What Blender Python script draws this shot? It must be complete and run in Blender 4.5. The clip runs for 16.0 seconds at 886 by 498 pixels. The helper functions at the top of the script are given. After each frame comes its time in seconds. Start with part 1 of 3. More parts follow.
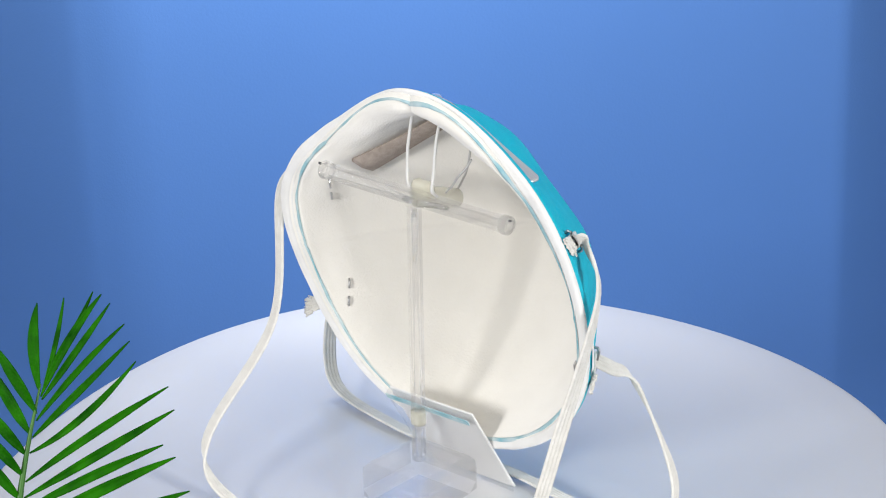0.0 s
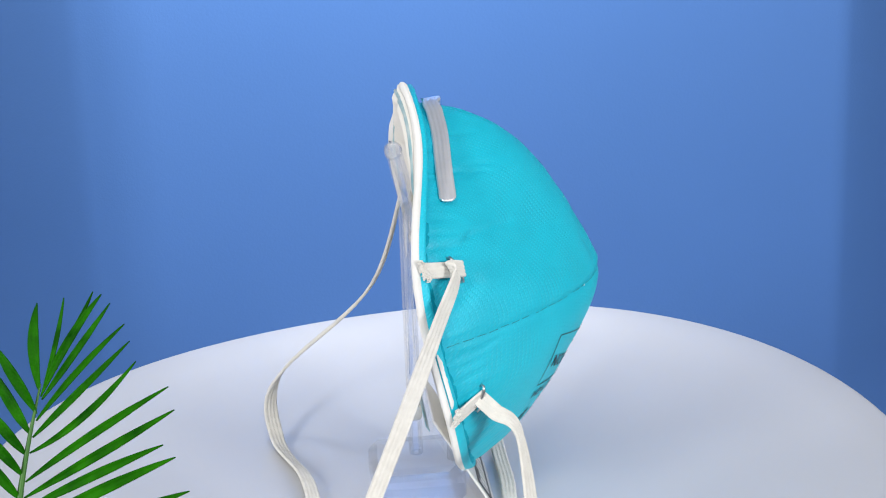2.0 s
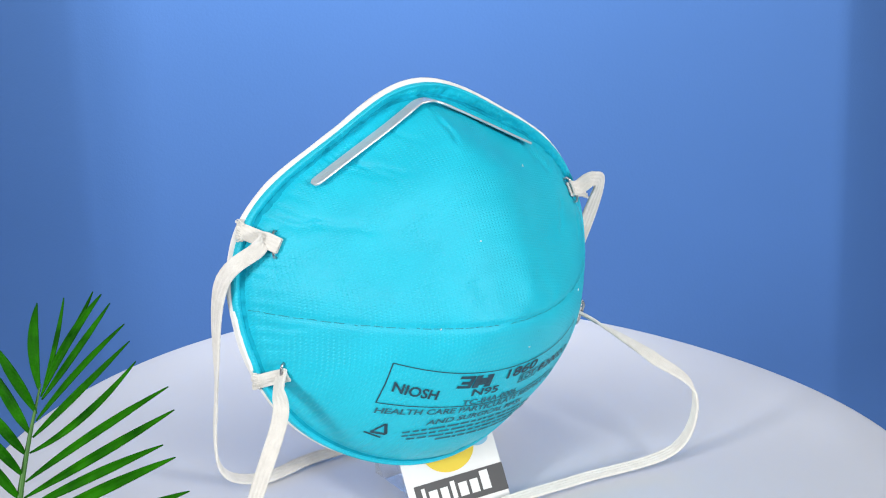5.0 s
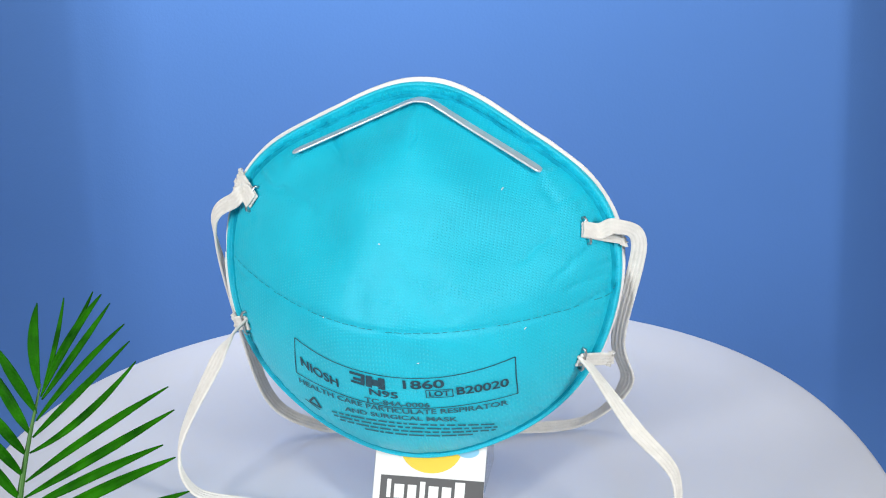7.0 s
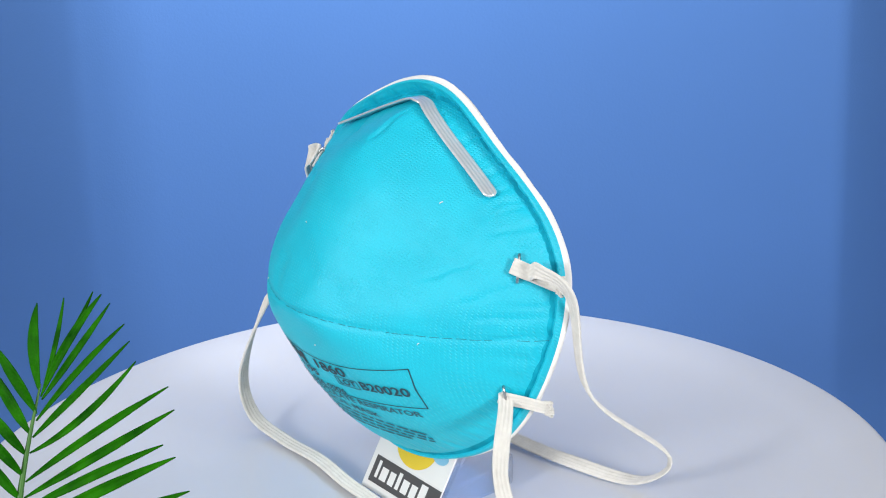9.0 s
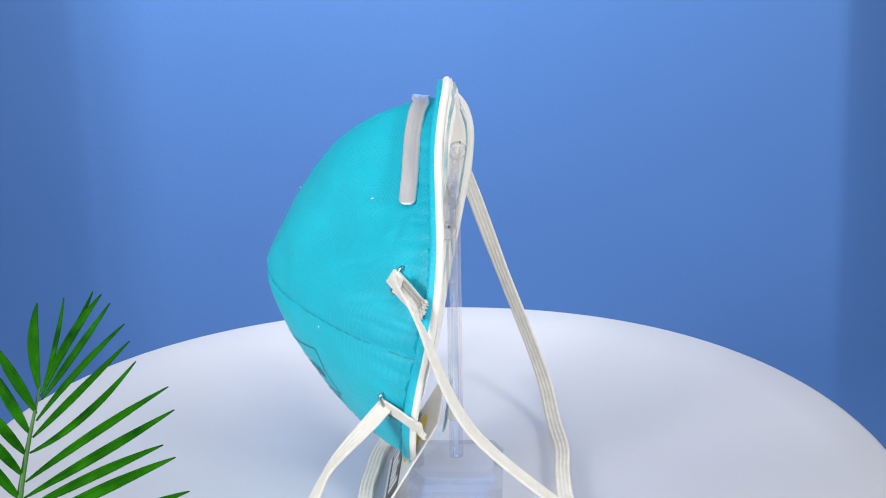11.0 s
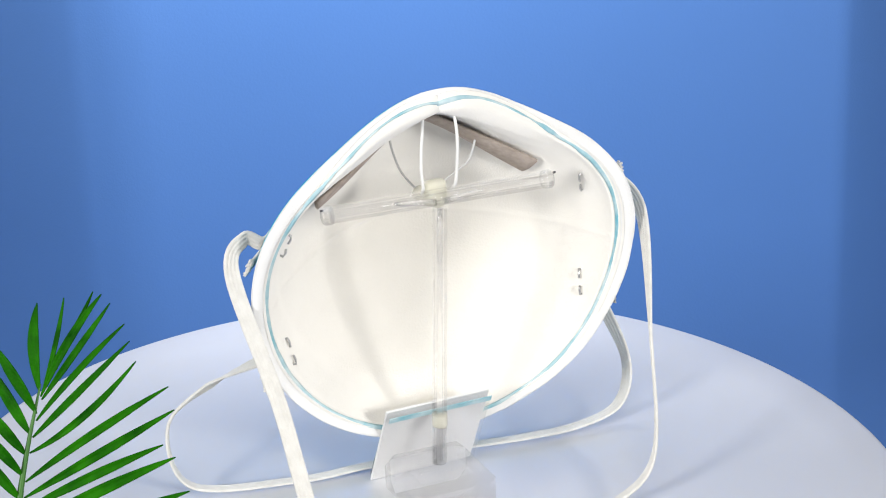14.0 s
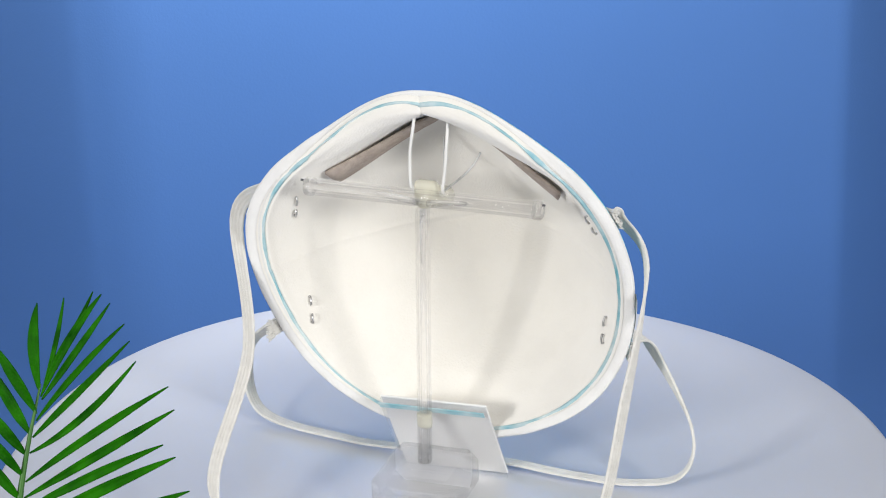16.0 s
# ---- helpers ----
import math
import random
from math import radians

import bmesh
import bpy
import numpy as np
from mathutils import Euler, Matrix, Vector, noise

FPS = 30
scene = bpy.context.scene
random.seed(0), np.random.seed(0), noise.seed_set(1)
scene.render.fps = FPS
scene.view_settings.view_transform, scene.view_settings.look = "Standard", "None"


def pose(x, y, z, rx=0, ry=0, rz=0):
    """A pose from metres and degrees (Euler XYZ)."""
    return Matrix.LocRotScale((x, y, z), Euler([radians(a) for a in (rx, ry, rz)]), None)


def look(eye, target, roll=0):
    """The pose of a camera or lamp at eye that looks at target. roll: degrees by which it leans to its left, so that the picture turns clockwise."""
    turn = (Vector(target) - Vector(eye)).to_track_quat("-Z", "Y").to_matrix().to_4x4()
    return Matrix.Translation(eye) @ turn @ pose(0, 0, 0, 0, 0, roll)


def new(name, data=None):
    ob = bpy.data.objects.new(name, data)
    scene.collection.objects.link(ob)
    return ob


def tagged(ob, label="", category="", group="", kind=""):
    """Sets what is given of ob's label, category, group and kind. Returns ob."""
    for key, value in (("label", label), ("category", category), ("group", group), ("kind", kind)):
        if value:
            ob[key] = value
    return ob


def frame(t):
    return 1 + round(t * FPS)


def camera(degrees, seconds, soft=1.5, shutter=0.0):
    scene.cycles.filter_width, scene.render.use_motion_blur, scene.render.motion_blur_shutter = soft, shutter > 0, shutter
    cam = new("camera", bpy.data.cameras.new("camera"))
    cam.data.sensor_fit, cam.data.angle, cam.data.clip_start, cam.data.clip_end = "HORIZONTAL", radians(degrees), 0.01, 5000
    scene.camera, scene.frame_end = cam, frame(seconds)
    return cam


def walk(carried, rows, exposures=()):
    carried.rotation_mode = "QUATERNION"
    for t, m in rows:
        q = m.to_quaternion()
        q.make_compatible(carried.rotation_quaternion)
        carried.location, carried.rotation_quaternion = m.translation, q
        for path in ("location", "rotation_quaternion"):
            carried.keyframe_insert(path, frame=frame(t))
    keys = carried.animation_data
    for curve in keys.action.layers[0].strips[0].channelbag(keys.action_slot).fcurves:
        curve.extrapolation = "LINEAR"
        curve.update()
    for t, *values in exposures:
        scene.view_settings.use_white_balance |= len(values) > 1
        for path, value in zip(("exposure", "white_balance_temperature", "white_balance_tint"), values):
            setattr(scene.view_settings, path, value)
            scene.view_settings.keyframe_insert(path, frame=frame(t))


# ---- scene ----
# ---- camera: it stands still before the turning table ----
cam = camera(21.574, 16.0, soft=1.1)
EYE = Vector((0.0042, -0.715, 0.3798))
TILT = radians(22.014)
VIEW = look(EYE, EYE + Vector((0, math.cos(TILT), -math.sin(TILT))), -1.67)
walk(cam, [(0.0, VIEW), (16.0, VIEW)],
     exposures=[(0.0, 0.04), (1.0, 0.0), (2.0, 0.02), (2.5, 0.18), (3.0, 0.18), (3.5, 0.13), (4.2, 0.1), (6.5, 0.05), (9.2, 0.06), (11.5, 0.07), (12.5, 0.08), (13.5, 0.09), (14.0, 0.09), (14.5, 0.06), (15.0, 0.0), (15.5, -0.12), (16.0, -0.14)])

# ---- light: two softboxes before the table, a wide one above, an added backdrop lamp, pale room around ----
world = bpy.data.worlds.new("world")
scene.world = world
world.use_nodes = True
world.node_tree.nodes["Background"].inputs[0].default_value = (0.92, 0.96, 1.0, 1)
world.node_tree.nodes["Background"].inputs[1].default_value = 0.35


def area_lamp(x, y, z, tx, ty, tz, size, power):
    data = bpy.data.lights.new("area_light", "AREA")
    data.shape, data.size, data.energy, data.color = "SQUARE", size, power, (1.0, 0.98, 0.955)
    ob = new("area_light", data)
    ob.matrix_world = look((x, y, z), (tx, ty, tz))
    return ob


area_lamp(-0.95, -1.08, 0.54, 0, 0.05, 0.07, 0.30, 12.6)
area_lamp(0.95, -1.08, 0.54, 0, 0.05, 0.07, 0.30, 12.6)
area_lamp(0.0, -1.25, 1.20, 0, 0.05, 0.07, 0.80, 8.0)
# small unseen lamp added to brighten the backdrop's upper middle
area_lamp(-0.050, 0.225, 0.36, -0.050, 0.464, 0.22, 0.14, 2.8)


# ---- materials ----
def mat(name, colour, rough=0.5, metal=0.0, **more):
    m = bpy.data.materials.new(name)
    m.use_nodes = True
    b = m.node_tree.nodes["Principled BSDF"]
    b.inputs["Base Color"].default_value = (*colour, 1)
    b.inputs["Roughness"].default_value = rough
    b.inputs["Metallic"].default_value = metal
    for key, value in more.items():
        b.inputs[key.replace("_", " ")].default_value = value
    return m


def vary(m, a, b, scale, detail=4.0, bump=0.0, bump_scale=300.0, coord="Object", stretch=(1, 1, 1)):
    """Colour between a and b by noise, with a fine relief."""
    t = m.node_tree
    bs = t.nodes["Principled BSDF"]
    tc = t.nodes.new("ShaderNodeTexCoord")
    mp = t.nodes.new("ShaderNodeMapping")
    mp.inputs["Scale"].default_value = stretch
    t.links.new(tc.outputs[coord], mp.inputs["Vector"])
    nz = t.nodes.new("ShaderNodeTexNoise")
    nz.inputs["Scale"].default_value, nz.inputs["Detail"].default_value = scale, detail
    t.links.new(mp.outputs[0], nz.inputs["Vector"])
    ramp = t.nodes.new("ShaderNodeValToRGB")
    ramp.color_ramp.elements[0].position, ramp.color_ramp.elements[1].position = 0.3, 0.7
    ramp.color_ramp.elements[0].color, ramp.color_ramp.elements[1].color = (*a, 1), (*b, 1)
    t.links.new(nz.outputs["Fac"], ramp.inputs["Fac"])
    t.links.new(ramp.outputs[0], bs.inputs["Base Color"])
    if bump:
        n2 = t.nodes.new("ShaderNodeTexNoise")
        n2.inputs["Scale"].default_value, n2.inputs["Detail"].default_value = bump_scale, 3
        t.links.new(mp.outputs[0], n2.inputs["Vector"])
        bp = t.nodes.new("ShaderNodeBump")
        bp.inputs["Strength"].default_value, bp.inputs["Distance"].default_value = bump, 0.0006
        t.links.new(n2.outputs["Fac"], bp.inputs["Height"])
        t.links.new(bp.outputs[0], bs.inputs["Normal"])
    return m


M_WALL = vary(mat("blue_backdrop", (0.08, 0.2, 0.6), 0.75), (0.0535, 0.151, 0.402), (0.0605, 0.163, 0.426), 5, 3, 0.15, 700)
M_TABLE = vary(mat("white_laminate", (0.8, 0.8, 0.8), 0.33), (0.70, 0.708, 0.73), (0.73, 0.737, 0.752), 9, 4, 0.05, 500)
M_ROOM = vary(mat("pale_room_paint", (0.6, 0.6, 0.6), 0.8), (0.70, 0.70, 0.70), (0.75, 0.75, 0.745), 3, 4, 0.1, 200)
M_DARK = vary(mat("dark_plastic", (0.05, 0.05, 0.05), 0.5), (0.04, 0.04, 0.045), (0.06, 0.06, 0.065), 30)
M_LINING = vary(mat("white_felt", (0.8, 0.78, 0.73), 0.9), (0.835, 0.82, 0.78), (0.865, 0.85, 0.81), 60, 5, 0.35, 1400)
M_RIM = vary(mat("white_edge_felt", (0.84, 0.84, 0.83), 0.9), (0.80, 0.80, 0.79), (0.85, 0.85, 0.84), 120, 4, 0.4, 1500)
M_WELD = vary(mat("teal_weld", (0.2, 0.5, 0.56), 0.7), (0.17, 0.45, 0.54), (0.66, 0.75, 0.76), 110, 4)
M_ELASTIC = vary(mat("white_elastic", (0.82, 0.81, 0.76), 0.85), (0.72, 0.71, 0.675), (0.80, 0.79, 0.755), 300, 4, 0.5, 2200)
M_FOAM = vary(mat("grey_foam", (0.35, 0.30, 0.27), 0.95), (0.35, 0.295, 0.255), (0.45, 0.385, 0.34), 500, 5, 0.6, 1800)
M_ALU = vary(mat("aluminium", (0.75, 0.76, 0.78), 0.30, 0.55), (0.84, 0.83, 0.85), (0.93, 0.93, 0.94), 90, 4, 0.25, 500, "Object", (1, 1, 1))
M_STEEL = mat("staple_steel", (0.55, 0.55, 0.56), 0.3, 1.0)
M_INK = vary(mat("dark_print", (0.012, 0.05, 0.085), 0.6), (0.010, 0.04, 0.07), (0.02, 0.09, 0.13), 900, 4)
M_INK_THIN = vary(mat("pale_print", (0.02, 0.12, 0.17), 0.6), (0.015, 0.10, 0.15), (0.03, 0.19, 0.25), 900, 4)
# darker turquoise: the weld groove's shade put into the colour
M_GROOVE_SHADE = vary(mat("shaded_nonwoven", (0.004, 0.30, 0.42), 0.7), (0.003, 0.30, 0.43), (0.006, 0.44, 0.60), 220, 4, 0.5, 900)
M_SEAM = vary(mat("seam_thread", (0.02, 0.22, 0.28), 0.7), (0.01, 0.16, 0.21), (0.03, 0.36, 0.44), 700, 3)
M_CARD = vary(mat("white_card", (0.84, 0.84, 0.83), 0.35), (0.82, 0.82, 0.82), (0.87, 0.87, 0.86), 60)
M_YELLOW = mat("yellow_print", (0.82, 0.60, 0.05), 0.4)
M_GREY = mat("grey_print", (0.085, 0.085, 0.09), 0.4)
M_BLUE = mat("pale_blue_print", (0.25, 0.55, 0.75), 0.4)
M_WHITE = mat("white_print", (0.85, 0.85, 0.85), 0.4)
# grey puts the shade on the inner wires into their colour
M_SHADED_WIRE = mat("shaded_wire", (0.55, 0.55, 0.55), 0.4)
M_WIRE = mat("white_nylon", (0.82, 0.82, 0.80), 0.35)
M_LEAF = vary(mat("palm_green", (0.05, 0.2, 0.02), 0.55), (0.002, 0.045, 0.0005), (0.016, 0.150, 0.001), 160, 6, 1.0, 520)
M_LEAF.node_tree.nodes["Principled BSDF"].inputs["Specular IOR Level"].default_value = 0.05
M_STEM = vary(mat("palm_stem", (0.08, 0.25, 0.03), 0.5), (0.02, 0.10, 0.008), (0.04, 0.16, 0.015), 80)


def clear(name, colour, rough, alpha):
    return mat(name, colour, rough, 0.0, Transmission_Weight=1.0, IOR=1.49, Alpha=alpha)


M_ACRYLIC = clear("clear_acrylic", (0.99, 0.99, 0.995), 0.01, 0.32)
M_ROD = clear("clear_acrylic_tube", (0.99, 0.99, 1.0), 0.0, 0.24)
M_HOLLOW = clear("hollow_in_acrylic", (0.97, 0.975, 0.99), 0.0, 0.5)
M_SHEET = clear("clear_sheet", (0.98, 0.985, 0.99), 0.03, 0.12)
M_GLUE = mat("yellowed_glue", (0.93, 0.91, 0.76), 0.3, 0.0, Transmission_Weight=0.3, IOR=1.4, Alpha=0.5)


def turquoise():
    """Turquoise non-woven with rows of small embossed dashes, laid out in millimetres by the UV map."""
    m = mat("turquoise_nonwoven", (0.01, 0.48, 0.58), 0.46)
    t = m.node_tree
    bs = t.nodes["Principled BSDF"]
    bs.inputs["Specular IOR Level"].default_value = 0.48
    bs.inputs["Diffuse Roughness"].default_value = 0.4
    uv = t.nodes.new("ShaderNodeTexCoord")
    sep = t.nodes.new("ShaderNodeSeparateXYZ")
    t.links.new(uv.outputs["UV"], sep.inputs[0])

    def op(kind, a, b=None):
        n = t.nodes.new("ShaderNodeMath")
        n.operation = kind
        for i, v in enumerate((a, b)):
            if v is None:
                continue
            if isinstance(v, (int, float)):
                n.inputs[i].default_value = v
            else:
                t.links.new(v, n.inputs[i])
        return n.outputs[0]

    x, y = sep.outputs[0], sep.outputs[1]
    a = op("SINE", op("ADD", op("MULTIPLY", x, 2.7), op("MULTIPLY", y, 2.9)))
    b = op("SINE", op("SUBTRACT", op("MULTIPLY", x, 2.7), op("MULTIPLY", y, 2.9)))
    dots = op("POWER", op("MAXIMUM", op("MULTIPLY", a, b), 0.0), 2.0)
    fibre = t.nodes.new("ShaderNodeTexNoise")
    fibre.inputs["Scale"].default_value, fibre.inputs["Detail"].default_value = 2.4, 6
    t.links.new(uv.outputs["UV"], fibre.inputs["Vector"])
    big = t.nodes.new("ShaderNodeTexNoise")
    big.inputs["Scale"].default_value, big.inputs["Detail"].default_value = 0.07, 4
    t.links.new(uv.outputs["UV"], big.inputs["Vector"])
    mixf = op("ADD", op("MULTIPLY", fibre.outputs["Fac"], 0.6), op("MULTIPLY", big.outputs["Fac"], 0.4))
    ramp = t.nodes.new("ShaderNodeValToRGB")
    ramp.color_ramp.elements[0].position, ramp.color_ramp.elements[1].position = 0.35, 0.65
    ramp.color_ramp.elements[0].color = (0.004, 0.495, 0.665, 1)
    ramp.color_ramp.elements[1].color = (0.008, 0.60, 0.775, 1)
    t.links.new(mixf, ramp.inputs["Fac"])
    patch = t.nodes.new("ShaderNodeTexNoise")
    patch.inputs["Scale"].default_value, patch.inputs["Detail"].default_value = 0.11, 3
    t.links.new(uv.outputs["UV"], patch.inputs["Vector"])
    strong = op("MULTIPLY", op("MAXIMUM", op("SUBTRACT", patch.outputs["Fac"], 0.30), 0.04), 2.6)
    # glints of the dashes are painted in as a lighter turquoise
    mix = t.nodes.new("ShaderNodeMixRGB")
    mix.inputs[2].default_value = (0.05, 0.68, 0.82, 1)
    t.links.new(op("MULTIPLY", op("MULTIPLY", dots, strong), 0.8), mix.inputs[0])
    t.links.new(ramp.outputs[0], mix.inputs[1])
    t.links.new(mix.outputs[0], bs.inputs["Base Color"])
    height = op("ADD", op("MULTIPLY", op("MULTIPLY", dots, strong), -0.55), op("MULTIPLY", fibre.outputs["Fac"], 0.45))
    bp = t.nodes.new("ShaderNodeBump")
    bp.inputs["Strength"].default_value, bp.inputs["Distance"].default_value = 0.7, 0.0006
    t.links.new(height, bp.inputs["Height"])
    t.links.new(bp.outputs[0], bs.inputs["Normal"])
    return m


M_GROOVE_SHADE.node_tree.nodes["Principled BSDF"].inputs["Specular IOR Level"].default_value = 0.12
M_TURQ = turquoise()
for cloth in (M_LINING, M_RIM, M_ELASTIC):
    cloth.node_tree.nodes["Principled BSDF"].inputs["Diffuse Roughness"].default_value = 1.0
    cloth.node_tree.nodes["Principled BSDF"].inputs["Specular IOR Level"].default_value = 0.2


# ---- mesh helpers ----
def part(name, bm, material, parent=None, label="", smooth=True):
    me = bpy.data.meshes.new(name)
    bmesh.ops.recalc_face_normals(bm, faces=bm.faces)
    bm.to_mesh(me)
    bm.free()
    for p in me.polygons:
        p.use_smooth = smooth
    for m in material if isinstance(material, (list, tuple)) else (material,):
        me.materials.append(m)
    ob = new(name, me)
    if parent is not None:
        ob.parent = parent
    if label:
        ob["label"] = label
    return ob


def thing(name, label, category, group="", kind=""):
    return tagged(new(name), label, category, group, kind)


def add_grid(bm, rows, closed_u=False, closed_v=False, index=0):
    """A skin over rows of points."""
    vs = [[bm.verts.new(p) for p in r] for r in rows]
    nr, nc = len(vs), len(vs[0])
    for i in range(nr if closed_v else nr - 1):
        for j in range(nc if closed_u else nc - 1):
            a, b = vs[i], vs[(i + 1) % nr]
            f = bm.faces.new((a[j], a[(j + 1) % nc], b[(j + 1) % nc], b[j]))
            f.material_index = index
    return vs


def tube(bm, pts, radius, n=10, caps=True, taper=None):
    """A round rod along points."""
    pts = [Vector(p) for p in pts]
    rows = []
    ref = None
    for i, p in enumerate(pts):
        d = (pts[min(i + 1, len(pts) - 1)] - pts[max(i - 1, 0)]).normalized()
        if ref is None:
            ref = d.orthogonal().normalized()
        ref = (ref - d * ref.dot(d)).normalized()
        side = d.cross(ref)
        r = radius * (taper[i] if taper else 1)
        rows.append([p + r * (math.cos(a) * ref + math.sin(a) * side) for a in (2 * math.pi * k / n for k in range(n))])
    vs = add_grid(bm, rows, closed_u=True)
    if caps:
        bm.faces.new(vs[0][::-1])
        bm.faces.new(vs[-1])
    return vs


def box(bm, lo, hi, bevel=0.0, m=None, segments=2):
    c = [(a + b) / 2 for a, b in zip(lo, hi)]
    s = [abs(b - a) for a, b in zip(lo, hi)]
    made = bmesh.ops.create_cube(bm, size=1, matrix=(m or Matrix()) @ Matrix.Translation(c) @ Matrix.Diagonal((*s, 1)))
    if bevel:
        edges = list({e for v in made["verts"] for e in v.link_edges})
        bmesh.ops.bevel(bm, geom=edges, offset=bevel, segments=segments, affect="EDGES", profile=0.5)


def spline(points, n=12):
    """Catmull-Rom through points."""
    P = [Vector(p) for p in points]
    P = [2 * P[0] - P[1]] + P + [2 * P[-1] - P[-2]]
    out = []
    for i in range(1, len(P) - 2):
        a, b, c, d = P[i - 1:i + 3]
        for k in range(n):
            t = k / n
            out.append(0.5 * (2 * b + (c - a) * t + (2 * a - 5 * b + 4 * c - d) * t * t + (-a + 3 * b - 3 * c + d) * t ** 3))
    return out + [P[-2]]


# ---- backdrop: wall with a soft fold, running out into the ground below the table ----
def backdrop():
    plan = [(-0.62, 0.84), (-0.50, 0.735), (-0.30, 0.566), (-0.205, 0.491), (-0.180, 0.475), (-0.158, 0.4665), (-0.135, 0.4642),
            (-0.08, 0.464), (0.0, 0.464), (0.12, 0.464), (0.205, 0.4645), (0.232, 0.472), (0.30, 0.522), (0.50, 0.685), (0.62, 0.78)]
    plan = [p.to_2d() for p in spline([(x, y, 0) for x, y in plan], 4)]
    rows = []
    for z in [1.2, 0.8, 0.5, 0.3, 0.15, 0.0, -0.1, -0.18, -0.24, -0.27, -0.288, -0.297]:
        k = min(1.0, max(0.0, (-0.18 - z) / 0.118))
        rows.append([Vector((p.x, p.y - 0.118 * (1 - math.sqrt(max(0.0, 1 - k * k))), z)) for p in plan])
    for y in (-0.1, -0.4, -0.75):
        rows.append([Vector((p.x, y, -0.2985)) for p in plan])
    bm = bmesh.new()
    add_grid(bm, rows)
    ob = part("backdrop", bm, M_WALL)
    m = ob.modifiers.new("thickness", "SOLIDIFY")
    m.thickness, m.offset = 0.003, 0.0
    tagged(ob, "matt blue seamless backdrop sheet with a soft vertical fold", "backdrop", "", "structure")


def room():
    # unseen room added round the set; its pale walls bounce fill light
    for name, lo, hi in (("floor", (-2.0, -2.4, -1.08), (2.0, 1.4, -1.03)), ("wall_north", (-2.0, 1.4, -1.03), (2.0, 1.45, 1.6)), ("wall_south", (-2.0, -2.45, -1.03), (2.0, -2.4, 1.6)),
                         ("wall_west", (-2.05, -2.4, -1.03), (-2.0, 1.4, 1.6)), ("wall_east", (2.0, -2.4, -1.03), (2.05, 1.4, 1.6)), ("ceiling", (-2.05, -2.45, 1.6), (2.05, 1.45, 1.65))):
        bm = bmesh.new()
        box(bm, lo, hi)
        tagged(part(name, bm, M_DARK if name == "floor" else M_ROOM, smooth=False), "plain dark floor of the studio room" if name == "floor" else "plain pale painted surface, unseen, added round the set to bounce light", name.split("_")[0], "", "structure")
    table = thing("table", "plain pale work table under the backdrop sheet", "table")
    bm = bmesh.new()
    box(bm, (-0.66, -0.80, -0.330), (0.66, 0.80, -0.301), 0.003)
    part("tabletop", bm, M_ROOM, table, smooth=False)
    for x in (-0.6, 0.6):
        for y in (-0.74, 0.74):
            bm = bmesh.new()
            box(bm, (x - 0.025, y - 0.025, -1.03), (x + 0.025, y + 0.025, -0.3302), 0.002)
            part("leg", bm, M_DARK, table, smooth=False)


room()
backdrop()


# ---- turntable ----
def disc_radius(a):
    return (0.1662 + 0.0009 * math.cos(a) - 0.0059 * math.sin(a) - 0.0032 * math.cos(2 * a) - 0.0028 * math.sin(2 * a)
            - 0.0013 * math.cos(3 * a) - 0.0017 * math.sin(3 * a) - 0.0008 * math.cos(4 * a) - 0.0017 * math.sin(4 * a))


def build_turntable():
    top = thing("turntable", "round white laminate turntable slowly turning clockwise", "turntable")
    bm = bmesh.new()
    n = 180
    rows = []
    for inset, z in ((0.10, 0.0), (0.02, 0.0), (0.0022, 0.0), (0.0010, -0.0004), (0.0002, -0.0012), (0.0, -0.0022), (0.0, -0.0130), (0.0006, -0.0144), (0.002, -0.015), (0.10, -0.015)):
        rows.append([((disc_radius(a) - inset) * math.cos(a), (disc_radius(a) - inset) * math.sin(a), z) for a in (2 * math.pi * k / n for k in range(n))])
    vs = add_grid(bm, rows, closed_u=True)
    bm.faces.new(vs[0])
    bm.faces.new(vs[-1][::-1])
    part("platter", bm, M_TABLE, top)
    bm = bmesh.new()
    tube(bm, [(0, 0, -0.016), (0, 0, -0.05), (0, 0, -0.28), (0, 0, -0.298)], 0.05, 48, True, [1, 0.8, 0.8, 1.6])
    part("pedestal", bm, M_DARK, top)
    return top


turntable = build_turntable()

# ---- the respirator's form, in metres in its own axes: u across, v up, n to the front ----
LEAN, ROLL, YAW = 0.18506, 0.05419, 0.04278
CENTRE = Vector((-0.00371, 0.00091, 0.08505))
RCOS = (0.06554, -0.00361, -0.00194, -0.00008, 0.00114, 0.00098, 0.00063)
HCOS = (0.0, 0.0049, 0.0031, 0.00067, -0.00015, -0.00091)
RSIN = (0.0, 0.00022, -0.00016, -0.00001)
HSIN = (0.0, -0.0011, 0.00046, 0.00064)
APEX_V, DEPTH = -0.0095, 0.0561
FRONT = Vector((0, -1, 0))
_u = Vector((math.cos(ROLL), 0, -math.sin(ROLL)))
_v = Vector((math.sin(ROLL), 0, math.cos(ROLL)))
TURN = Matrix.Rotation(YAW, 3, "Z")
AX_U = TURN @ _u
AX_V = TURN @ (math.cos(LEAN) * _v - math.sin(LEAN) * FRONT)
AX_N = TURN @ (math.cos(LEAN) * FRONT + math.sin(LEAN) * _v)


def rim_radius(phi):
    k = phi - math.pi / 2
    return sum(c * math.cos(i * k) for i, c in enumerate(RCOS)) + sum(c * math.sin(i * k) for i, c in enumerate(RSIN))


def rim_height(phi):
    k = phi - math.pi / 2
    return sum(c * math.cos(i * k) for i, c in enumerate(HCOS)) + sum(c * math.sin(i * k) for i, c in enumerate(HSIN))


